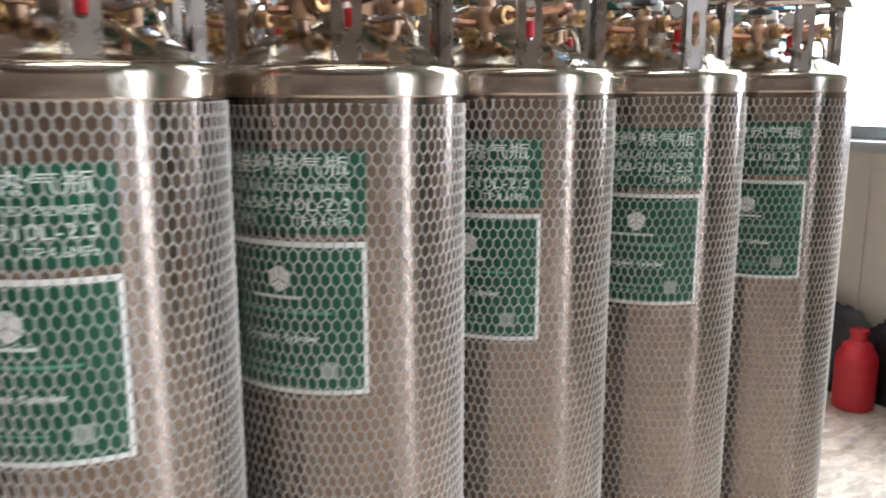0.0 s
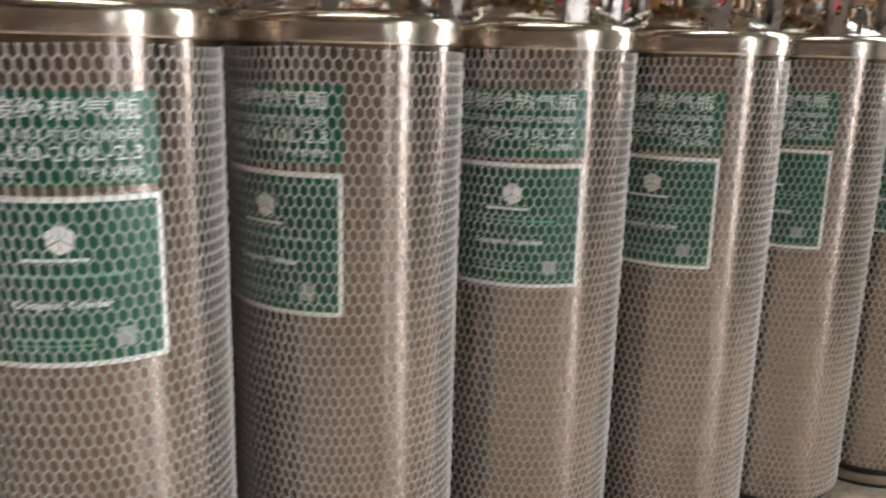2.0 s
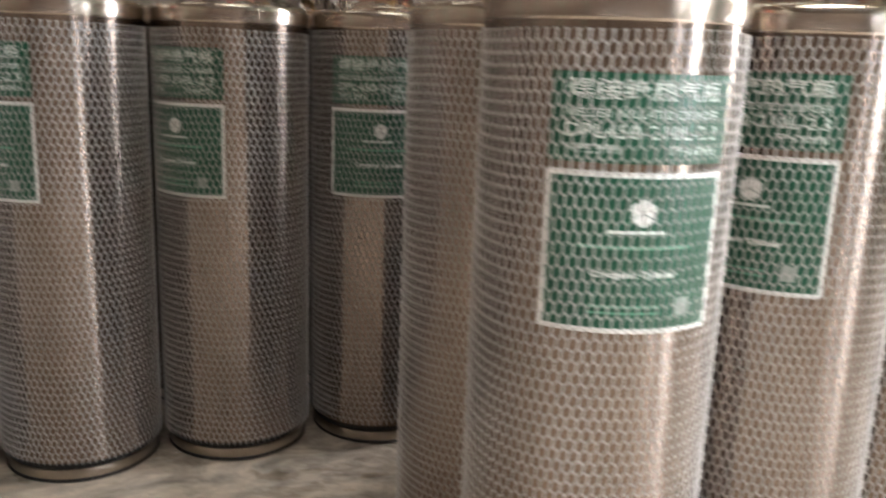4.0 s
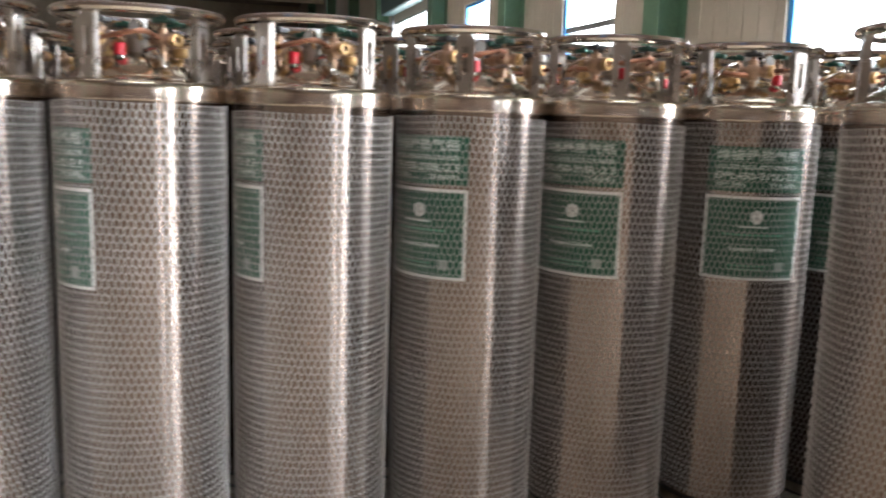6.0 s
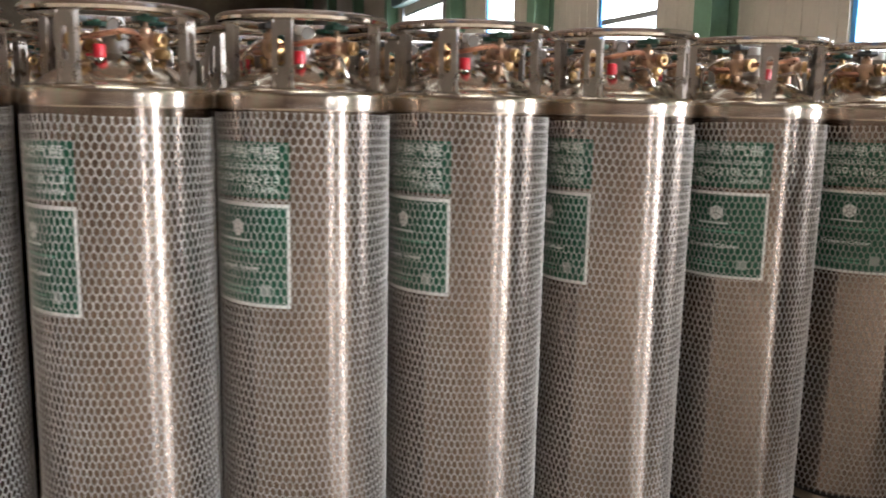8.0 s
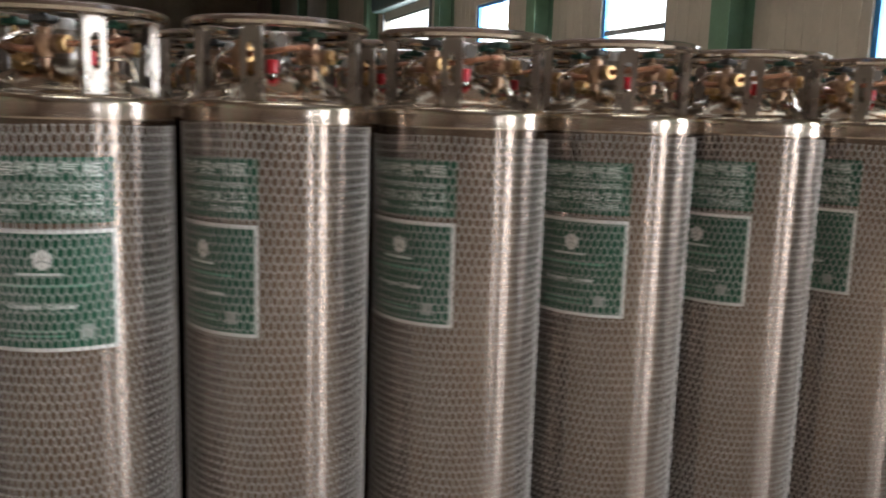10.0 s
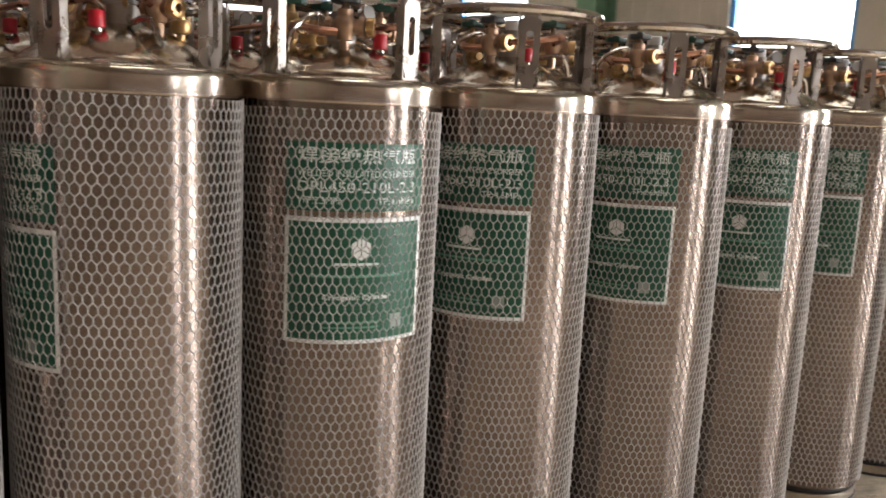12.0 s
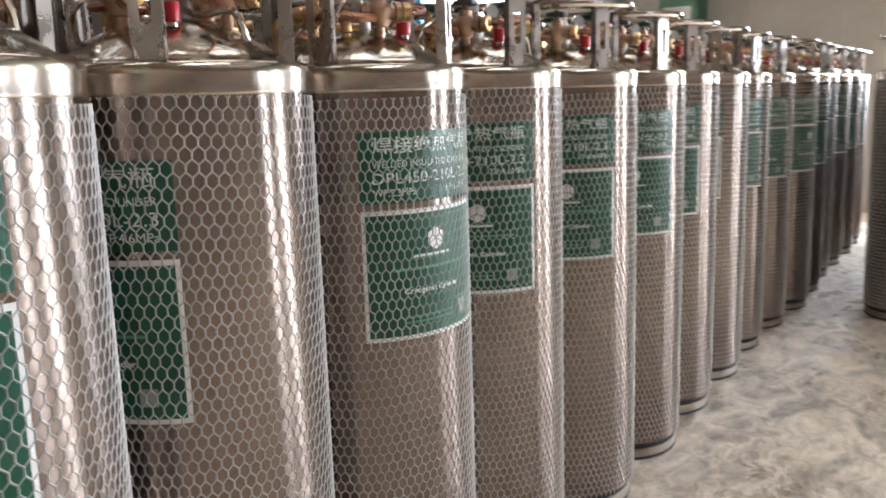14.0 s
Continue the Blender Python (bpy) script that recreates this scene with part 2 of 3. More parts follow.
def tube(bm, points, radius, n=8, closed=False, flat=1.0):
    """A round bar along points."""
    pts = [Vector(p) for p in points]
    rings = []
    ref = Vector((0, 0, 1))
    for i, p in enumerate(pts):
        a = pts[i - 1] if (i or closed) else pts[i]
        b = pts[(i + 1) % len(pts)] if (i + 1 < len(pts) or closed) else pts[i]
        d = (b - a).normalized()
        u = d.cross(ref)
        if u.length < 0.05:
            u = d.cross(Vector((1, 0, 0)))
        u.normalize()
        w = u.cross(d)
        rings.append([bm.verts.new(p + radius * (math.cos(math.tau * k / n) * u + flat * math.sin(math.tau * k / n) * w)) for k in range(n)])
    pairs = list(zip(rings, rings[1:])) + ([(rings[-1], rings[0])] if closed else [])
    for a, b in pairs:
        for k in range(n):
            bm.faces.new((a[k], a[(k + 1) % n], b[(k + 1) % n], b[k]))
    if not closed:
        bm.faces.new(rings[0][::-1])
        bm.faces.new(rings[-1])
    return bm


def box(bm, lo, hi, bevel=0.0):
    made = bmesh.ops.create_cube(bm, size=1.0)["verts"]
    for v in made:
        v.co = Vector([lo[k] + (v.co[k] + 0.5) * (hi[k] - lo[k]) for k in range(3)])
    if bevel:
        edges = list({e for v in made for e in v.link_edges})
        bmesh.ops.bevel(bm, geom=edges, offset=bevel, segments=2, affect="EDGES")
    return bm


def curve_points(points, steps=6):
    """A smooth run through the points."""
    p = [Vector(q) for q in points]
    p = [p[0] * 2 - p[1]] + p + [p[-1] * 2 - p[-2]]
    out = []
    for a, b, c, d in zip(p, p[1:], p[2:], p[3:]):
        for k in range(steps):
            t = k / steps
            out.append(0.5 * (2 * b + (c - a) * t + (2 * a - 5 * b + 4 * c - d) * t * t + (3 * b - a - 3 * c + d) * t ** 3))
    out.append(p[-2])
    return out


def bent(bm, radius):
    """Rolls a flat drawing (x along, y up) onto a cylinder that faces -y."""
    for i in range(-22, 23):
        bmesh.ops.bisect_plane(bm, geom=bm.verts[:] + bm.edges[:] + bm.faces[:], plane_co=(0.008 * i, 0, 0), plane_no=(1, 0, 0))
    for v in bm.verts:
        a, z, off = v.co.x / radius, v.co.y, v.co.z
        v.co = ((radius + off) * math.sin(a), -(radius + off) * math.cos(a), z)
    return bm


def lettering(bm, words, x, y, height, width=None, bold=0.0, align="CENTER"):
    """Adds flat words, with their middle (or start) at x and their foot at y."""
    data = bpy.data.curves.new("words", "FONT")
    data.body, data.size, data.align_x, data.fill_mode = words, 1.0, "LEFT", "FRONT"
    data.offset, data.resolution_u = bold, 3
    ob = bpy.data.objects.new("words", data)
    scene.collection.objects.link(ob)
    me = bpy.data.meshes.new_from_object(ob.evaluated_get(bpy.context.evaluated_depsgraph_get()))
    bpy.data.objects.remove(ob)
    co = np.zeros(len(me.vertices) * 3)
    me.vertices.foreach_get("co", co)
    co = co.reshape(-1, 3)
    lo, hi = co.min(0), co.max(0)
    sy = height / (hi[1] - lo[1])
    sx = width / (hi[0] - lo[0]) if width else sy
    start = x - (hi[0] - lo[0]) * sx / 2 if align == "CENTER" else x
    verts = [bm.verts.new((start + (c[0] - lo[0]) * sx, y + (c[1] - lo[1]) * sy, 0)) for c in co]
    for f in me.polygons:
        try:
            bm.faces.new([verts[i] for i in f.vertices])
        except ValueError:
            pass
    bpy.data.meshes.remove(me)


def bar(bm, x, y, w, h, n=1):
    xs = [x - w / 2 + w * i / n for i in range(n + 1)]
    lows, tops = [bm.verts.new((q, y, 0)) for q in xs], [bm.verts.new((q, y + h, 0)) for q in xs]
    for i in range(n):
        bm.faces.new((lows[i], lows[i + 1], tops[i + 1], tops[i]))


# ---------------------------------------------------------------- the hall


def holed_wall(name, along, across, thick, spans, low, high, label, mat):
    """A wall along y (across = x) or x with openings: spans of (start, end, foot, head)."""
    lo, hi = along
    bm = bmesh.new()
    axis_y = name in ("wall_east", "wall_west")

    def block(a, b, z0, z1):
        if b - a < 1e-4 or z1 - z0 < 1e-4:
            return
        if axis_y:
            box(bm, (across, a, z0), (across + thick, b, z1))
        else:
            box(bm, (a, across, z0), (b, across + thick, z1))

    at = lo
    for a, b, z0, z1 in sorted(spans):
        block(at, a, low, high)
        block(a, b, low, z0)
        block(a, b, z1, high)
        at = b
    block(at, hi, low, high)
    return tagged(part(name, bm, mat, smooth=None), label, "wall", kind="structure")


def pane_window(name, side, a, b, z0, z1, x):
    """A blue-framed window in a wall along y, with a transom."""
    w = thing(name, "tall steel window with a blue painted frame and a transom", "window", kind="structure", place=(x, 0, 0))
    d = 0.06
    fr = bmesh.new()
    for lo, hi in (((-d, a, z0), (d, a + 0.09, z1)), ((-d, b - 0.09, z0), (d, b, z1)), ((-d, a + 0.09, z1 - 0.08), (d, b - 0.09, z1))):
        box(fr, lo, hi, 0.006)
    part("window_frame", fr, BLUE, w, smooth=30)
    tr = bmesh.new()
    box(tr, (-0.04, a + 0.09, 3.03), (0.04, b - 0.09, 3.13), 0.006)
    part("transom", tr, GREY_PAINT, w, smooth=30)
    ra = bmesh.new()
    box(ra, (-d, a + 0.09, z0), (d, b - 0.09, z0 + 0.06), 0.006)
    part("bottom_rail", ra, GREY_PAINT, w, smooth=30)
    for q0, q1 in ((z0 + 0.06, 3.03), (3.13, z1 - 0.08)):
        gl = bmesh.new()
        box(gl, (-0.004, a + 0.09, q0), (0.004, b - 0.09, q1))
        ob = part("pane", gl, GLASS, w, smooth=None)
        ob.visible_shadow = False
    si = bmesh.new()
    box(si, (-0.24 if side > 0 else 0.0, a - 0.06, z0 - 0.05), (0.0 if side > 0 else 0.24, b + 0.06, z0 - 0.002), 0.008)
    part("window_sill", si, GREY_PAINT, w, smooth=30)
    return w


bm = bmesh.new()
box(bm, (X_WEST - 0.3, Y_SOUTH - 0.3, -0.3), (X_EAST + 0.3, Y_NORTH + 0.3, GROUND))
tagged(part("floor", bm, FLOOR, smooth=None), "worn mottled tan and grey concrete hall floor", "floor", kind="structure")
bm = bmesh.new()
# the roof is slotted only to let the added fill lamps through
edges = [Y_SOUTH - 0.3] + [q for y, _, _ in ADDED_ROOF_LIGHTS for q in (y - 0.5, y + 0.5)] + [Y_NORTH + 0.3]
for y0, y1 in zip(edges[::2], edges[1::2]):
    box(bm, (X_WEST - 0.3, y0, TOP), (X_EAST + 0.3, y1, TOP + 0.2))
for y, _, _ in ADDED_ROOF_LIGHTS:
    box(bm, (X_WEST - 0.3, y - 0.5, TOP), (ADDED_LIGHT_X[0], y + 0.5, TOP + 0.2))
    box(bm, (ADDED_LIGHT_X[1], y - 0.5, TOP), (X_EAST + 0.3, y + 0.5, TOP + 0.2))
tagged(part("ceiling", bm, ROOF, smooth=None), "beige sheet roof of the hall", "ceiling", kind="structure")

east = [(a, b, SILL, HEAD) for a, b in EAST_WINDOWS] + [(DOOR[0], DOOR[1], GROUND, DOOR[2])]
holed_wall("wall_east", (Y_SOUTH, Y_NORTH), X_EAST, WALL, east, GROUND, TOP, "beige panelled hall wall with tall windows", WALL_PANEL)
# west and south walls are added out of view; their brown tints the reflections
holed_wall("wall_west", (Y_SOUTH, Y_NORTH), X_WEST - WALL, WALL, [], GROUND, TOP, "plain brown hall wall, unseen, added to close the hall", SOUTH_PANEL)
holed_wall("wall_north", (X_WEST, X_EAST), Y_NORTH, WALL, [], GROUND, TOP, "dim brown panelled end wall of the hall", NORTH_PANEL)
holed_wall("wall_south", (X_WEST, X_EAST), Y_SOUTH - WALL, WALL, [], GROUND, TOP, "plain brown hall wall, unseen, added to close the hall", SOUTH_PANEL)
bm = bmesh.new()
box(bm, (X_EAST + 4, Y_SOUTH - 6, -1), (X_EAST + 4.1, Y_NORTH + 30, 11))
tagged(part("backdrop", bm, GLOW, smooth=None), "blank white overcast daylight outside the windows", "backdrop", kind="structure")
ribs = bmesh.new()
y = Y_SOUTH + 0.15
while y < 40:
    gap = [w for w in EAST_WINDOWS if w[0] - 0.1 < y < w[1] + 0.1]
    if not DOOR[0] - 0.3 < y < DOOR[1] + 0.3:
        for z0, z1 in (((0.0, SILL - 0.06), (HEAD + 0.02, TOP)) if gap else ((0.0, TOP),)):
            box(ribs, (X_EAST - 0.008, y, z0), (X_EAST - 0.0005, y + 0.022, z1))
    y += 0.33
tagged(part("panel_joint", ribs, WALL_PANEL, bpy.data.objects["wall_east"], smooth=None), kind="stuff")
k = 0
for a, b in EAST_WINDOWS:
    k += 1
    pane_window("window_%d" % k, 1, a, b, SILL, HEAD, X_EAST + 0.1)

for y in (52.0, 43.2, 35.9, 29.3, 21.2, 15.0, 8.45, 2.0, -4.4, -10.7):
    for x, s in ((X_EAST, -1), (X_WEST, 1)):
        col = thing("column", "green painted steel column against the hall wall", "column", "wall columns", "structure", (x, y, GROUND))
        bm = bmesh.new()
        for lo, hi in (((s * 0.002, -0.22, 0), (s * 0.018, 0.22, TOP)), ((s * 0.018, -0.008, 0), (s * 0.43, 0.008, TOP)), ((s * 0.43, -0.22, 0), (s * 0.45, 0.22, TOP))):
            box(bm, tuple(min(p, q) for p, q in zip(lo, hi)), tuple(max(p, q) for p, q in zip(lo, hi)))
        part("steel_section", bm, WALL_GREEN, col, smooth=None)

# ---------------------------------------------------------------- a gas cylinder
R_BODY, R_LABEL, R_NET = 0.2530, 0.2534, 0.2549
HALF = radians(39.1)


def build_net(flat=False):
    """A hexagonal plastic net wrapped round the body: fused uprights, thinner slanting strands, cut open along the top."""
    cols, pitch, low, rows = 80, 0.0221, 0.0359, 62
    h = 0.0098
    verts, faces = [], []
    step = math.tau / cols

    def drawn(a, z):
        """The lattice is pulled a little out of true where the net was stretched on."""
        return (a + step * (0.30 * math.sin(3.3 * z + 2 * a) + 0.10 * math.sin(11 * z + 5 * a)), z + pitch * (0.12 * math.sin(2 * a + 0.6) + 0.06 * math.sin(5 * a + 4 * z)))

    def strand(p, q, half):
        (a0, z0), (a1, z1) = drawn(*p), drawn(*q)
        dx, dz = (a1 - a0) * R_NET, z1 - z0
        ln = math.hypot(dx, dz)
        nx, nz = -dz / ln * half, dx / ln * half
        i = len(verts)
        for a, z in ((a0, z0), (a1, z1)):
            for s, r in ((-1, R_NET - 0.0009), (0, R_NET + 0.0012), (1, R_NET - 0.0009)):
                b = a + s * nx / R_NET
                verts.append((r * math.sin(b), -r * math.cos(b), z + s * nz))
        if flat:
            faces.append((i, i + 3, i + 5, i + 2))
        else:
            faces.append((i, i + 3, i + 4, i + 1))
            faces.append((i + 1, i + 4, i + 5, i + 2))

    for j in range(rows):
        z = low + j * pitch
        shift = 0.5 * (j % 2)
        reach = 1.0 if j < rows - 1 else 0.45
        for i in range(cols):
            a = (i + shift) * step
            strand((a, z), (a, z + pitch - h), 0.0020)
            for side in (-1, 1):
                strand((a, z + pitch - h), (a + side * reach * step / 2, z + pitch - h + reach * h), 0.00165)
    me = bpy.data.meshes.new("net")
    me.from_pydata(verts, [], faces)
    me.materials.append(NET)
    return me


def build_cylinder(with_net=True, with_label=True, sides=96):
    """An upright insulated gas cylinder; its label faces -y."""
    c = thing("gas_cylinder", "brushed steel insulated gas cylinder with green labels, in white plastic netting", "gas cylinder", "rows of gas cylinders")
    bm = bmesh.new()
    lathe(bm, [(0.205, 0.034), (0.240, 0.0345), (0.250, 0.036), (R_BODY, 0.040), (R_BODY, 1.418)], sides)
    part("body", bm, STEEL, c)
    bm = bmesh.new()
    lathe(bm, [(0.2485, 1.412), (0.2535, 1.414), (0.2550, 1.4165), (0.2550, 1.420), (0.2540, 1.4215), (0.2540, 1.452)], sides)
    part("collar", bm, COLLAR, c, "brushed steel collar band")
    bm = bmesh.new()
    lathe(bm, [(0.2540, 1.452), (0.2530, 1.459), (0.2500, 1.466), (0.2440, 1.4715), (0.2360, 1.4740), (0.2260, 1.4745), (0.2180, 1.4765)]
          + [(r, 1.476 + 0.086 * (1 - (r / 0.22) ** 2)) for r in (0.208, 0.192, 0.17, 0.145, 0.115, 0.08, 0.04, 0.0)], sides)
    part("domed_top", bm, DOME, c, "polished steel dome with a rounded shoulder")
    bm = bmesh.new()
    lathe(bm, [(0.205, -0.028), (0.236, -0.028), (0.2395, -0.024), (0.2405, -0.014), (0.2405, 0.000), (0.2385, 0.008), (0.232, 0.011), (0.205, 0.011)], sides // 2)
    part("foot_ring", bm, FOOT, c, "scuffed steel foot ring")
    bm = bmesh.new()
    lathe(bm, [(0.215, 0.0095), (0.238, 0.011), (0.2425, 0.018), (0.2425, 0.027), (0.239, 0.0335), (0.215, 0.034)], 48)
    part("rubber_band", bm, RUBBER, c, "black rubber band above the foot ring")
    bm = bmesh.new()
    lathe(bm, [(0.205, -0.035), (0.239, -0.035), (0.2430, -0.032), (0.2430, -0.025), (0.239, -0.022), (0.205, -0.022)], 48)
    part("base_strip", bm, RUBBER, c, "thin black strip under the foot ring")
    if with_net:
        ob = new("net", build_net())
        ob.parent = c
        ob["label"] = "white hexagonal plastic net"
    if with_label:
        bm = bmesh.new()
        n = 24
        bar(bm, 0, 1.174, 2 * HALF * R_LABEL, 0.154, n)
        up = part("upper_label", bent(bm, R_LABEL), LABEL_GREEN, c, "green label with white print", smooth=60)
        for words, x, y, h, w, bold, align in (
                ("焊接绝热气瓶", 0, 1.282, 0.036, 0.288, 0.004, "CENTER"), ("WELDED INSULATED CYLINDER", 0, 1.252, 0.015, 0.288, 0.0, "CENTER"),
                ("DPL450-210L-2.3", 0, 1.217, 0.024, 0.288, 0.0, "CENTER"), ("WP:2.3MPa", -0.144, 1.190, 0.016, 0.10, 0.0, "LEFT"), ("TP:4.6MPa", 0.040, 1.190, 0.016, 0.104, 0.0, "LEFT")):
            bm = bmesh.new()
            lettering(bm, words, x, y, h, w, bold, align)
            part("printed_line", bent(bm, R_LABEL + 0.0003), LABEL_PRINT, up, "pale printed words", smooth=60)
        bm = bmesh.new()
        bar(bm, 0, 0.866, 2 * HALF * R_LABEL, 0.293, n)
        low = part("lower_label", bent(bm, R_LABEL), LABEL_WHITE, c, "green label with a white border", smooth=60)
        bm = bmesh.new()
        bar(bm, 0, 0.875, 2 * HALF * R_LABEL - 0.017, 0.274, n)
        part("green_field", bent(bm, R_LABEL + 0.0002), LABEL_GREEN, low, smooth=60)
        for name, x, y, w, h in (("printed_line", -0.004, 1.050, 0.105, 0.006),):
            bm = bmesh.new()
            bar(bm, x, y, w, h, 6)
            part(name, bent(bm, R_LABEL + 0.0004), LABEL_PRINT, low, smooth=60)
        bm = bmesh.new()
        bar(bm, 0.100, 0.898, 0.033, 0.033, 6)
        part("printed_square", bent(bm, R_LABEL + 0.0004), LABEL_GREY, low, "plain grey printed square", smooth=60)
        bm = bmesh.new()
        for a in (60, 180, 300):
            hexagon = [(0, 0)] + [(math.sin(radians(a + d)), math.cos(radians(a + d))) for d in (-60, 0, 60)]
            cx, cy = sum(q[0] for q in hexagon) / 4, sum(q[1] for q in hexagon) / 4
            bm.faces.new([bm.verts.new((0.005 + 0.027 * (cx + (q[0] - cx) * 0.92), 1.088 + 0.027 * (cy + (q[1] - cy) * 0.92), 0)) for q in hexagon][::-1])
        part("emblem", bent(bm, R_LABEL + 0.0004), LABEL_WHITE, low, "white cube-shaped emblem", smooth=60)
        bm = bmesh.new()
        lettering(bm, "Cryogenic Cylinder", 0.000, 0.966, 0.0165, 0.165, 0.03)
        part("printed_line", bent(bm, R_LABEL + 0.0004), LABEL_WHITE, low, smooth=60)
        for x, y, w, h in ((0.0, 1.022, 0.215, 0.006), (-0.015, 0.914, 0.135, 0.004), (-0.015, 0.902, 0.135, 0.004)):
            bm = bmesh.new()
            bar(bm, x, y, w, h, 10)
            part("small_print", bent(bm, R_LABEL + 0.0004), LABEL_PALE, low, smooth=60)
    # guard ring on four slotted posts
    bm = bmesh.new()
    ring = [(0.232 * math.cos(math.tau * i / 64), 0.232 * math.sin(math.tau * i / 64), 1.668) for i in range(64)]
    tube(bm, ring, 0.0185, 10, True, 0.8)
    part("guard_ring", bm, BRIGHT, c, "polished steel guard ring")
    for q in range(4):
        a = radians(33 + 90 * q)
        bm = bmesh.new()
        w, t, z0, z1 = 0.027, 0.0035, 1.474, 1.660
        sw, s0, s1 = 0.0105, 1.540, 1.606
        mid_z = (s0 + s1) / 2
        inner, outer = [], []
        for i in range(24):
            d = math.tau * (i + 0.5) / 24
            u, v = math.cos(d), math.sin(d)
            inner.append((sw * u, (s1 if v > 0 else s0) + sw * v))
            k = min(w / abs(u), (z1 - mid_z if v > 0 else mid_z - z0) / abs(v))
            outer.append((k * u, mid_z + k * v))
        rings = [[bm.verts.new((p[0], y, p[1])) for p in loop] for loop, y in ((outer, 0.0), (inner, 0.0), (inner, t), (outer, t))]
        for ra, rb in zip(rings, rings[1:] + rings[:1]):
            for i in range(24):
                bm.faces.new((ra[i], ra[(i + 1) % 24], rb[(i + 1) % 24], rb[i]))
        for lo, hi in (((-w - 0.0005, 0.0012, z0), (-w + t, 0.024, z1)), ((w - t, 0.0012, z0), (w + 0.0005, 0.024, z1))):
            box(bm, lo, hi, 0.001)
        box(bm, (-w - 0.003, -0.003, 1.468), (w + 0.003, 0.006, 1.4775), 0.002)
        bmesh.ops.transform(bm, matrix=Matrix.Rotation(a, 4, "Z") @ Matrix.Translation((0, -0.226, 0)), verts=bm.verts)
        p = part("post", bm, POST, c, smooth=30)
    build_head(c)
    return c


def spun(bm, profile, base, direction, n=16):
    """A turned piece that starts at base and points along direction."""
    m = Matrix.Translation(base) @ Vector(direction).to_track_quat("Z", "Y").to_matrix().to_4x4()
    return lathe(bm, profile, n, axis=m)


def handwheel(parent, place, mat, direction=(0, 0, 1), r=0.031):
    bm = bmesh.new()
    m = Matrix.Translation(place) @ Vector(direction).to_track_quat("Z", "Y").to_matrix().to_4x4()
    n = 18
    prof = [(0.0, 0.020), (0.010, 0.020), (0.012, 0.014), (0.45 * r, 0.008), (0.82 * r, 0.010), (r, 0.013), (1.04 * r, 0.006), (0.98 * r, 0.0), (0.8 * r, -0.002), (0.012, 0.0), (0.0, 0.0)]
    lathe(bm, prof, n, axis=Matrix.Identity(4))
    for v in bm.verts:
        a, rr = math.atan2(v.co.y, v.co.x), math.hypot(v.co.x, v.co.y)
        if rr > 0.6 * r:
            v.co.x *= 1 + 0.06 * math.cos(6 * a)
            v.co.y *= 1 + 0.06 * math.cos(6 * a)
    bmesh.ops.transform(bm, matrix=m, verts=bm.verts)
    return part("handwheel", bm, mat, parent)


def valve(c, angle, radius, z, outlet_turn, wheel, mat, size=1.0):
    """A globe valve: stem pipe, body, bonnet, outlet nut and a handwheel on top."""
    a = radians(angle)
    x, y = radius * math.sin(a), -radius * math.cos(a)
    k = size
    bm = bmesh.new()
    spun(bm, [(0.0, 1.500), (0.012, 1.500), (0.012, z - 0.030 * k), (0.017 * k, z - 0.028 * k), (0.018 * k, z - 0.018 * k), (0.023 * k, z - 0.010 * k), (0.026 * k, z), (0.025 * k, z + 0.010 * k),
              (0.019 * k, z + 0.017 * k), (0.0165 * k, z + 0.020 * k), (0.0165 * k, z + 0.034 * k), (0.010 * k, z + 0.036 * k), (0.007, z + 0.046 * k), (0.007, z + 0.062), (0.0, z + 0.062)], (x, y, 0), (0, 0, 1), 14)
    b = radians(angle + outlet_turn)
    d = Vector((math.sin(b), -math.cos(b), 0))
    spun(bm, [(0.015 * k, 0.0), (0.015 * k, 0.030 * k), (0.021 * k, 0.031 * k), (0.021 * k, 0.042 * k), (0.015 * k, 0.043 * k), (0.015 * k, 0.050 * k), (0.0, 0.050 * k)], Vector((x, y, z)), d, 12)
    spun(bm, [(0.013 * k, 0.0), (0.013 * k, 0.028 * k), (0.018 * k, 0.029 * k), (0.018 * k, 0.040 * k), (0.0, 0.041 * k)], Vector((x, y, z)), -d, 10)
    v = part("valve", bm, mat, c, "bronze shut-off valve")
    bm = bmesh.new()
    spun(bm, [(0.0175 * k, 0.045 * k), (0.0195 * k, 0.047 * k), (0.0195 * k, 0.062 * k), (0.0175 * k, 0.063 * k), (0.0095 * k, 0.0625 * k), (0.0095 * k, 0.052 * k)], Vector((x, y, z)), d, 18)
    part("outlet_nut", bm, BRASS, v, "shiny brass outlet nut")
    handwheel(v, (x, y, z + 0.052), wheel, r=0.033)
    return Vector((x, y, z)), d


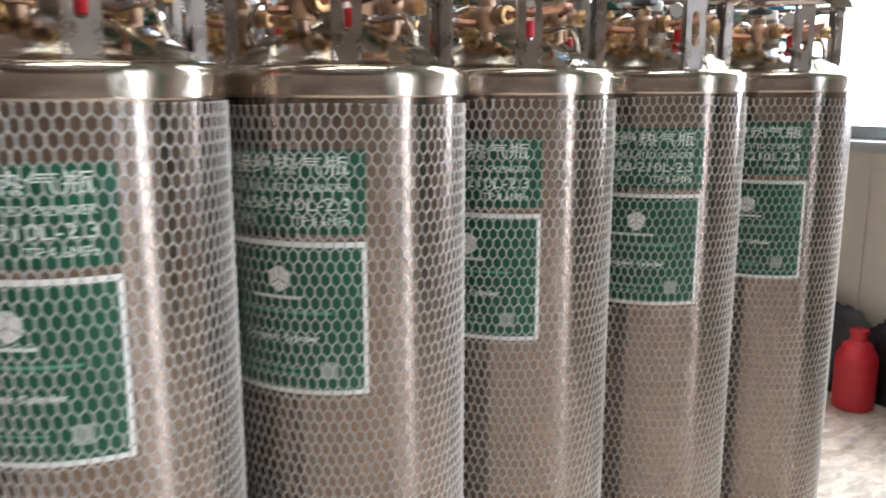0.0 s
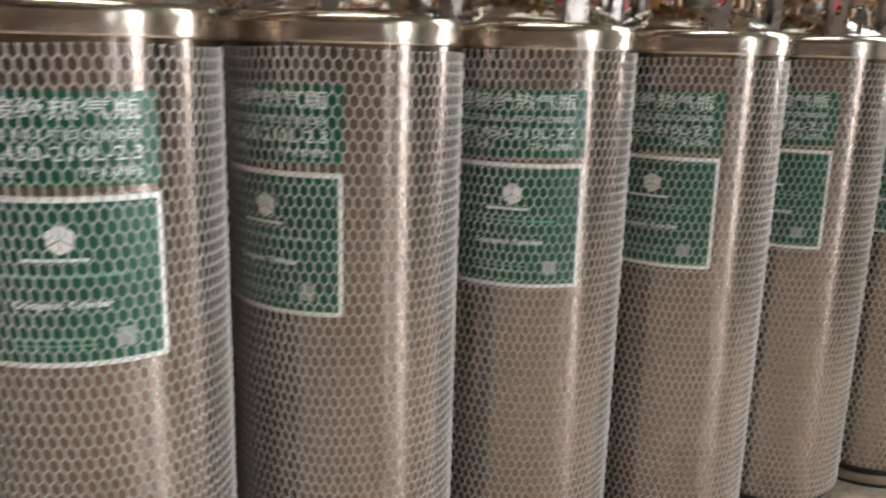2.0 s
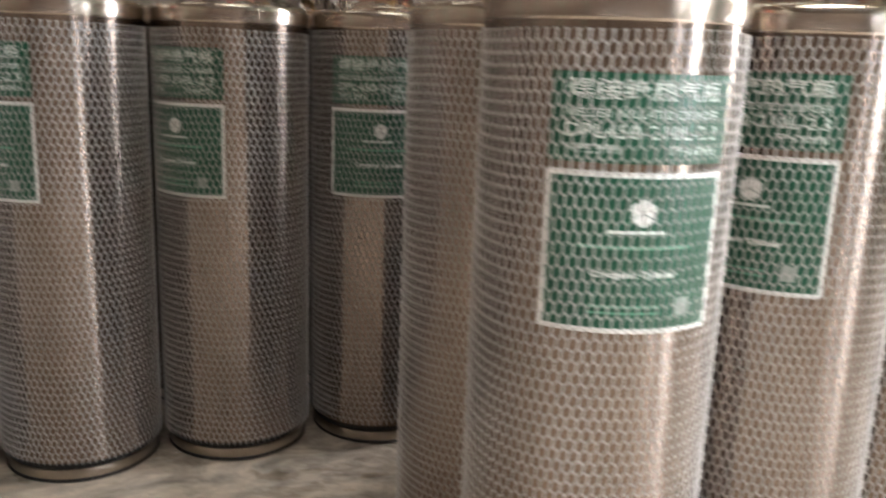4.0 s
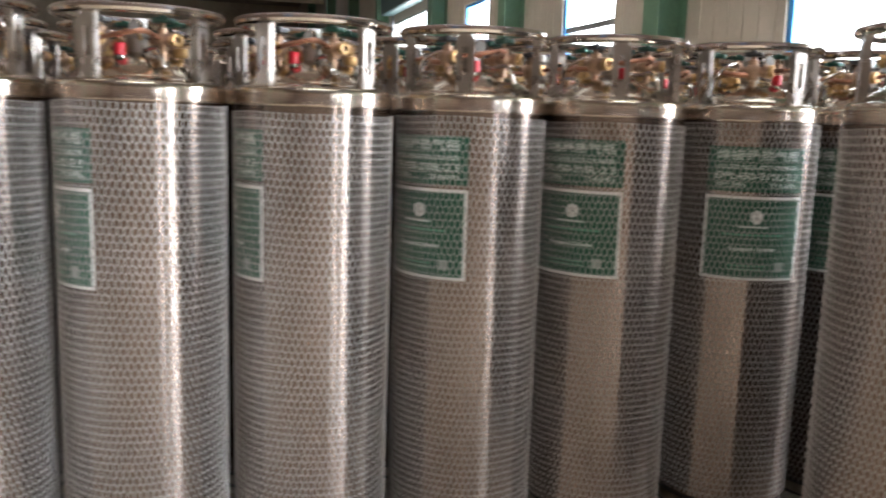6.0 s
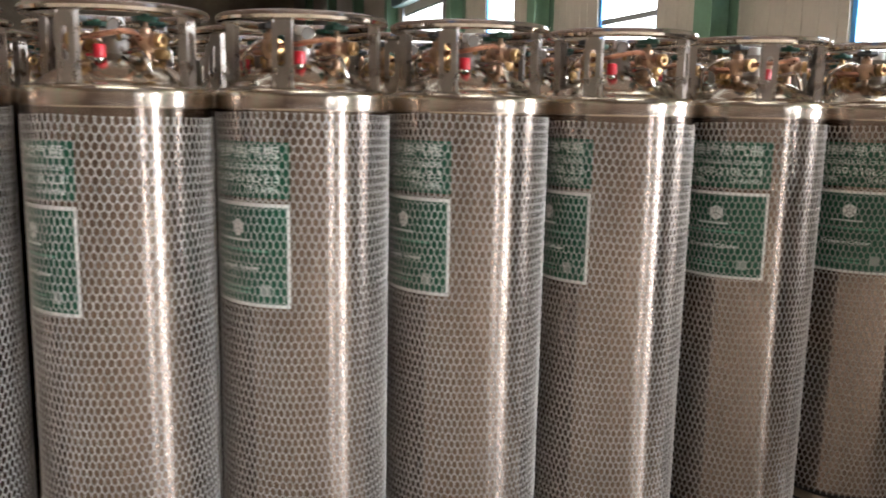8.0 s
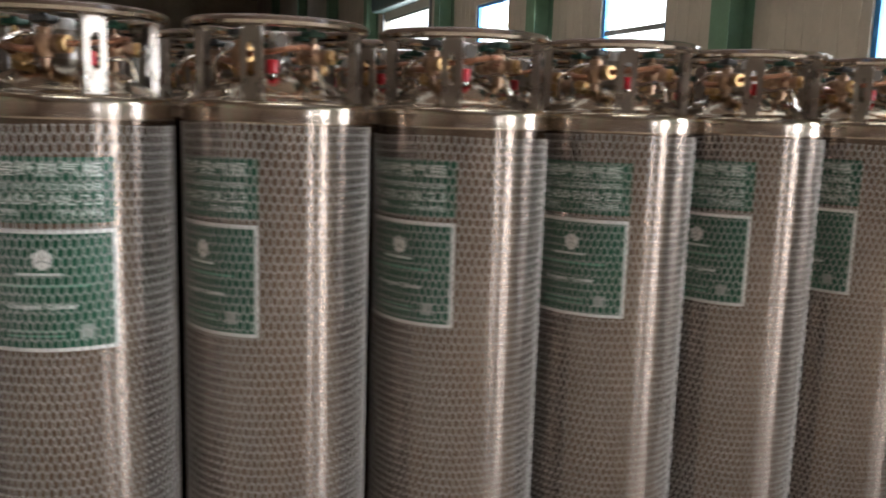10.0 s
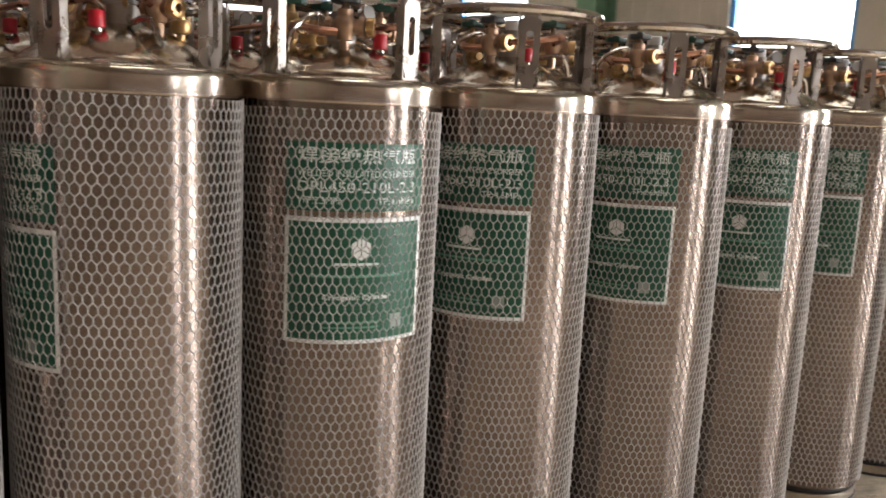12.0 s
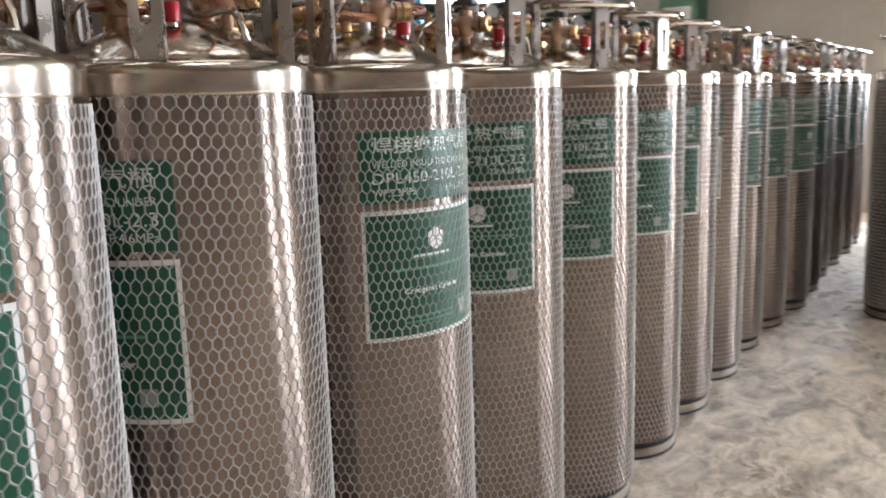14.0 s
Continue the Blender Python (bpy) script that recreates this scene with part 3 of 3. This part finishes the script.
def build_head(c):
    """Valves, tubes, gauge and relief valves between the posts."""
    bm = bmesh.new()
    spun(bm, [(0.0, 1.53), (0.060, 1.540), (0.060, 1.549), (0.046, 1.552), (0.036, 1.556), (0.036, 1.600), (0.042, 1.601), (0.042, 1.609), (0.026, 1.611), (0.026, 1.632), (0.0, 1.634)], (0, 0, 0), (0, 0, 1), 24)
    part("neck", bm, DULL, c, "stainless steel neck with a flange")
    bm = bmesh.new()
    spun(bm, [(0.0, 0.0), (0.021, 0.0), (0.022, 0.004), (0.022, 0.024), (0.019, 0.028), (0.0, 0.028)], (0.0, 0.0, 1.632), (0, 0, 1), 20)
    part("indicator_cap", bm, LABEL_WHITE, c, "pale plastic level indicator cap")
    p1, d1 = valve(c, 108, 0.112, 1.592, 0, GREEN_WHEEL, BRONZE, 1.0)
    p2, d2 = valve(c, -8, 0.112, 1.590, 75, DARK_WHEEL, BRONZE, 1.12)
    p3, d3 = valve(c, -88, 0.122, 1.588, -60, GREEN_WHEEL, BRASS, 0.95)
    p4, d4 = valve(c, 188, 0.118, 1.592, 40, GREEN_WHEEL, BRONZE, 1.05)
    up = Vector((0, 0, 1))
    for pts, r, mat, lab in (
            ([p3 + Vector((0, -0.02, -0.016)), Vector((-0.125, -0.055, 1.588)), Vector((-0.085, -0.110, 1.578)), p2 + Vector((-0.020, -0.008, -0.014))], 0.0095, COPPER, "reddish copper tube"),
            ([p4 + d4 * 0.045, p4 + d4 * 0.075, Vector((-0.165, 0.035, 1.590)), p3 + Vector((-0.005, 0.02, 0.0))], 0.009, COPPER, "reddish copper tube"),
            ([p2 + d2 * 0.055, Vector((0.120, -0.105, 1.600)), Vector((0.160, -0.040, 1.612)), p1 + Vector((0.012, -0.022, 0.006))], 0.008, COPPER, "reddish copper tube"),
            ([Vector((0.03, 0.02, 1.60)), Vector((0.08, 0.07, 1.622)), Vector((0.085, 0.14, 1.60)), p4 + Vector((0.018, 0, 0))], 0.0075, BRIGHT, "bent steel tube"),
            ([Vector((-0.03, -0.015, 1.58)), Vector((-0.07, -0.065, 1.618)), Vector((-0.135, -0.110, 1.575)), Vector((-0.150, -0.085, 1.497))], 0.006, BRIGHT, "bent steel tube"),
            ([Vector((-0.035, 0.02, 1.585)), Vector((-0.10, 0.07, 1.61)), Vector((-0.150, 0.115, 1.57)), Vector((-0.145, 0.105, 1.496))], 0.007, BRASS, "bent brass tube"),
            ([Vector((0.03, 0.0, 1.575)), Vector((0.09, -0.015, 1.560)), Vector((0.150, 0.000, 1.565)), Vector((0.165, 0.020, 1.500))], 0.007, BRIGHT, "bent steel tube")):
        bm = bmesh.new()
        tube(bm, curve_points(pts, 4), r, 7)
        part("tube", bm, mat, c, lab)
    # relief valve with a red cap
    a = radians(43)
    x, y = 0.113 * math.sin(a), -0.113 * math.cos(a)
    bm = bmesh.new()
    spun(bm, [(0.0, 1.51), (0.008, 1.51), (0.008, 1.534), (0.013, 1.536), (0.013, 1.548), (0.0, 1.549)], (x, y, 0), (0, 0, 1), 12)
    rv = part("relief_valve", bm, BRIGHT, c)
    bm = bmesh.new()
    spun(bm, [(0.0135, 1.543), (0.0170, 1.545), (0.0170, 1.575), (0.0150, 1.579), (0.0, 1.581)], (x, y, 0), (0, 0, 1), 16)
    part("cap", bm, RED, rv, "red plastic cap")
    # a brass relief valve on a tee, and the pressure gauge
    a = radians(-48)
    x, y = 0.110 * math.sin(a), -0.110 * math.cos(a)
    bm = bmesh.new()
    spun(bm, [(0.0, 1.515), (0.010, 1.515), (0.010, 1.545), (0.016, 1.547), (0.016, 1.566), (0.011, 1.568), (0.011, 1.600), (0.0, 1.602)], (x, y, 0), (0, 0, 1), 12)
    spun(bm, [(0.0, -0.030), (0.011, -0.030), (0.011, 0.030), (0.0, 0.030)], (x, y, 1.556), (0.8, -0.6, 0), 10)
    part("relief_valve", bm, BRASS, c, "brass relief valve")
    a = radians(150)
    x, y = 0.120 * math.sin(a), -0.120 * math.cos(a)
    bm = bmesh.new()
    spun(bm, [(0.0, 1.51), (0.009, 1.51), (0.009, 1.545), (0.020, 1.548), (0.024, 1.560), (0.020, 1.574), (0.009, 1.578), (0.009, 1.610), (0.0, 1.611)], (x, y, 0), (0, 0, 1), 14)
    part("regulator", bm, BRASS, c, "brass pressure regulator")
    way = (0.45, -0.85, 0.2)
    g = part("pressure_gauge", spun(bmesh.new(), [(0.0, 0.0), (0.021, 0.0), (0.022, 0.004), (0.022, 0.018), (0.020, 0.020), (0.019, 0.017), (0.0, 0.017)], (0.052, -0.020, 1.628), way, 24), BRIGHT, c, "steel pressure gauge")
    part("dial", spun(bmesh.new(), [(0.0, 0.0178), (0.0185, 0.0178)], (0.052, -0.020, 1.628), way, 20), GLASS_DIAL, g, "white dial")
    bm = bmesh.new()
    tube(bm, curve_points([(0.02, -0.005, 1.600), (0.045, -0.012, 1.600), (0.052, -0.020, 1.615)], 4), 0.006, 8)
    part("gauge_pipe", bm, BRASS, c)


# places: x, y, and the way the label faces (degrees, to the right of -y)
FRONT_BLOCK = [(-0.027, -1.483, -17.1), (0.517, -1.435, -62.0), (1.034, -1.389, -41.9), (1.560, -1.394, -61.2), (2.075, -1.348, -65.3), (2.580, -1.377, -57.7), (3.112, -1.403, -66.2)]
LONG_ROW = [(0.000, -0.034, -21.3), (-0.523, 0.006, -53.8), (-1.043, 0.023, -56.6), (-1.581, 0.003, -82.3), (-2.108, 0.001, -67.6), (-2.631, -0.017, -55.2),
            (-3.146, -0.018, -61.9), (-3.684, 0.005, -59.1), (-4.214, 0.003, -13.8), (-4.717, 0.043, -83.0), (-5.248, -0.006, -39.1), (-5.78, 0.01, -60.0), (-6.31, -0.01, -52.0),
            (0.53, -0.02, -48.0), (1.05, 0.01, -55.0), (1.58, 0.0, -50.0), (2.10, -0.01, -60.0), (2.63, 0.0, -55.0)]
# labels that are stuck on a little higher or lower
LABEL_LIFT = {(0.517, -1.435): 0.007, (1.560, -1.394): -0.005, (2.075, -1.348): -0.007, (-0.523, 0.006): 0.009, (-1.043, 0.023): 0.009, (-1.581, 0.003): 0.013, (-2.108, 0.001): 0.005, (-4.717, 0.043): -0.018}
first = build_cylinder()
FLAT_NET = build_net(True)
first.matrix_basis = pose(LONG_ROW[8][0], LONG_ROW[8][1], 0, 0, 0, LONG_ROW[8][2])
loose = random.Random(11)
SECOND_ROW = [(0.05, -0.865, 115.0), (0.58, -0.87, -48.0), (1.10, -0.86, -66.0), (1.62, -0.86, -55.0), (2.14, -0.82, -62.0), (2.66, -0.84, -50.0), (3.18, -0.86, -58.0)]
for i, (x, y, turn) in enumerate(FRONT_BLOCK + SECOND_ROW[:2] + LONG_ROW):
    if (x, y, turn) != LONG_ROW[8]:
        made = copy_thing(first, pose(x, y, 0, 0, 0, turn))
        tagged(made, "steel insulated gas cylinder in white netting, green labels facing the aisle" if turn > -45 else "steel insulated gas cylinder in white netting, green labels turned aside")
        for ob in made.children:
            if ob.name.startswith("net"):
                ob.location.z += loose.uniform(-0.010, 0.012)
            if ob.name.startswith("net") and (x > 0.3 and y > -0.5 or x < -5.5):
                ob.data = FLAT_NET
            if "label" in ob.name:
                ob.location.z += LABEL_LIFT.get((x, y), 0.0)
rest = random.Random(4)
plain = build_cylinder(False, False, 40)
tagged(plain, "stainless steel insulated gas cylinder standing behind the front rows")
places = [(x, y) for x, y, _ in SECOND_ROW[2:]]
for j in range(1, 5):
    shift = rest.uniform(-0.05, 0.05)
    places += [(2.6 - 0.527 * i + shift, 0.535 * j + rest.uniform(-0.02, 0.02)) for i in range(18)]
for i, (x, y) in enumerate(places):
    m = pose(x, y, 0, 0, 0, -58 + rest.uniform(-35, 35))
    if i == 0:
        plain.matrix_basis = m
    else:
        copy_thing(plain, m)


# ---------------------------------------------------------------- small things by the wall
jug = thing("plastic_jug", "red plastic jug with a screw cap on the floor", "jug", place=(4.42, -1.165, GROUND), turn=20)
jug.scale = (0.92, 0.92, 0.9)
bm = bmesh.new()
lathe(bm, [(0.0, 0.0), (0.088, 0.0), (0.098, 0.010), (0.100, 0.03), (0.100, 0.255), (0.095, 0.285), (0.078, 0.312), (0.074, 0.318), (0.070, 0.335), (0.050, 0.352), (0.040, 0.358), (0.038, 0.385), (0.0, 0.385)], 40)
for v in bm.verts:
    a = math.atan2(v.co.y, v.co.x)
    if 0.03 < v.co.z < 0.26:
        v.co.x *= 1 + 0.012 * math.cos(4 * a)
        v.co.y *= 1 + 0.012 * math.cos(4 * a)
part("bottle", bm, RED, jug)
bm = bmesh.new()
lathe(bm, [(0.0, 0.384), (0.043, 0.384), (0.044, 0.388), (0.044, 0.415), (0.040, 0.420), (0.0, 0.420)], 24)
part("screw_cap", bm, RED, jug)
bm = bmesh.new()
tube(bm, curve_points([(0.040, 0, 0.352), (0.095, 0, 0.350), (0.128, 0, 0.310), (0.126, 0, 0.235), (0.097, 0, 0.205)], 6), 0.011, 10)
part("handle", bm, RED, jug)


def crumpled(name, size, place, mat, label, category, seed, turn=0):
    """A slumped heap of sheet: a rounded lump with folds."""
    bm = bmesh.new()
    bmesh.ops.create_icosphere(bm, subdivisions=5, radius=1.0)
    for v in bm.verts:
        p = v.co.copy()
        f = noise.fractal(p * 1.7 + Vector((seed, 0, 0)), 0.8, 2.1, 5) * 0.22 + abs(noise.noise(p * 5 + Vector((0, seed, 0)))) * 0.12
        q = p * (1 + f)
        v.co = (q.x * size[0], q.y * size[1], max(0.0, (q.z + 0.55) / 1.55 * size[2]))
    ob = part(name, bm, mat, smooth=50)
    ob.matrix_basis = pose(*place, 0, 0, turn)
    return tagged(ob, label, category)


crumpled("plastic_sack", (0.065, 0.36, 0.46), (4.575, -1.48, GROUND), BLACK_BAG, "slumped black plastic sack on the floor against the wall", "sack", 3.0)
crumpled("plastic_sack", (0.065, 0.34, 0.44), (4.575, -0.88, GROUND), BLACK_BAG, "low crumpled black plastic sack beside the jug", "sack", 8.0)
bm = bmesh.new()
box(bm, (-0.002, -0.16, 0), (0.002, 0.16, 0.22))
ob = tagged(part("notice", bm, PAPER, smooth=None), "pale paper notice stuck on the green column", "notice")
ob.matrix_basis = pose(X_EAST - 0.4535, 2.0, 2.12)

# ---------------------------------------------------------------- the roller door
door = thing("door_1", "half-open dark teal roller shutter in a tall gateway", "roller door", kind="structure", place=(X_EAST, 0, 0))
for i in range(6):
    z = DOOR[2] - 0.06 + 0.085 * i
    bm = bmesh.new()
    box(bm, (0.02, DOOR[0] + 0.05, z), (0.05, DOOR[1] - 0.05, z + 0.080), 0.006)
    part("slat", bm, SHUTTER, door, smooth=30)
bm = bmesh.new()
box(bm, (-0.45, DOOR[0] - 0.2, DOOR[2] + 0.25), (-0.02, DOOR[1] + 0.2, DOOR[2] + 0.95), 0.03)
part("shutter_box", bm, SHUTTER, door, smooth=30)
for y in (DOOR[0] - 0.06, DOOR[1] - 0.04):
    bm = bmesh.new()
    box(bm, (-0.08, y, 0.0), (-0.003, y + 0.1, DOOR[2] + 0.25), 0.006)
    part("guide_rail", bm, GREY_PAINT, door, smooth=30)
# a red banner hanging from the roof
bm = bmesh.new()
n = 16
grid = [[bm.verts.new((0.05 * math.sin(i * 0.9) + 0.02 * j, 0.8 * i / n - 0.4 + 0.06 * math.sin(j), 0.385 * j + 0.12 * i / n)) for j in range(6)] for i in range(n + 1)]
for i in range(n):
    for j in range(5):
        bm.faces.new((grid[i][j], grid[i + 1][j], grid[i + 1][j + 1], grid[i][j + 1]))
ob = tagged(part("banner", bm, BANNER, smooth=60), "red cloth banner hung high in the hall", "banner")
ob.modifiers.new("thickness", "SOLIDIFY").thickness = 0.006
ob.matrix_basis = pose(0.9, 28.0, 5.3, 0, 0, 75)
for y, z in ((28.0, 7.2), (38.0, 7.6), (48.0, 7.6)):
    bm = bmesh.new()
    for lo, hi in (((X_WEST, y - 0.12, z), (X_EAST, y + 0.12, z + 0.03)), ((X_WEST, y - 0.012, z + 0.03), (X_EAST, y + 0.012, z + 0.37)), ((X_WEST, y - 0.12, z + 0.37), (X_EAST, y + 0.12, z + 0.40))):
        box(bm, lo, hi)
    tagged(part("roof_beam", bm, BEAM, smooth=None), "pale brown steel beam across the hall", "beam", kind="structure")
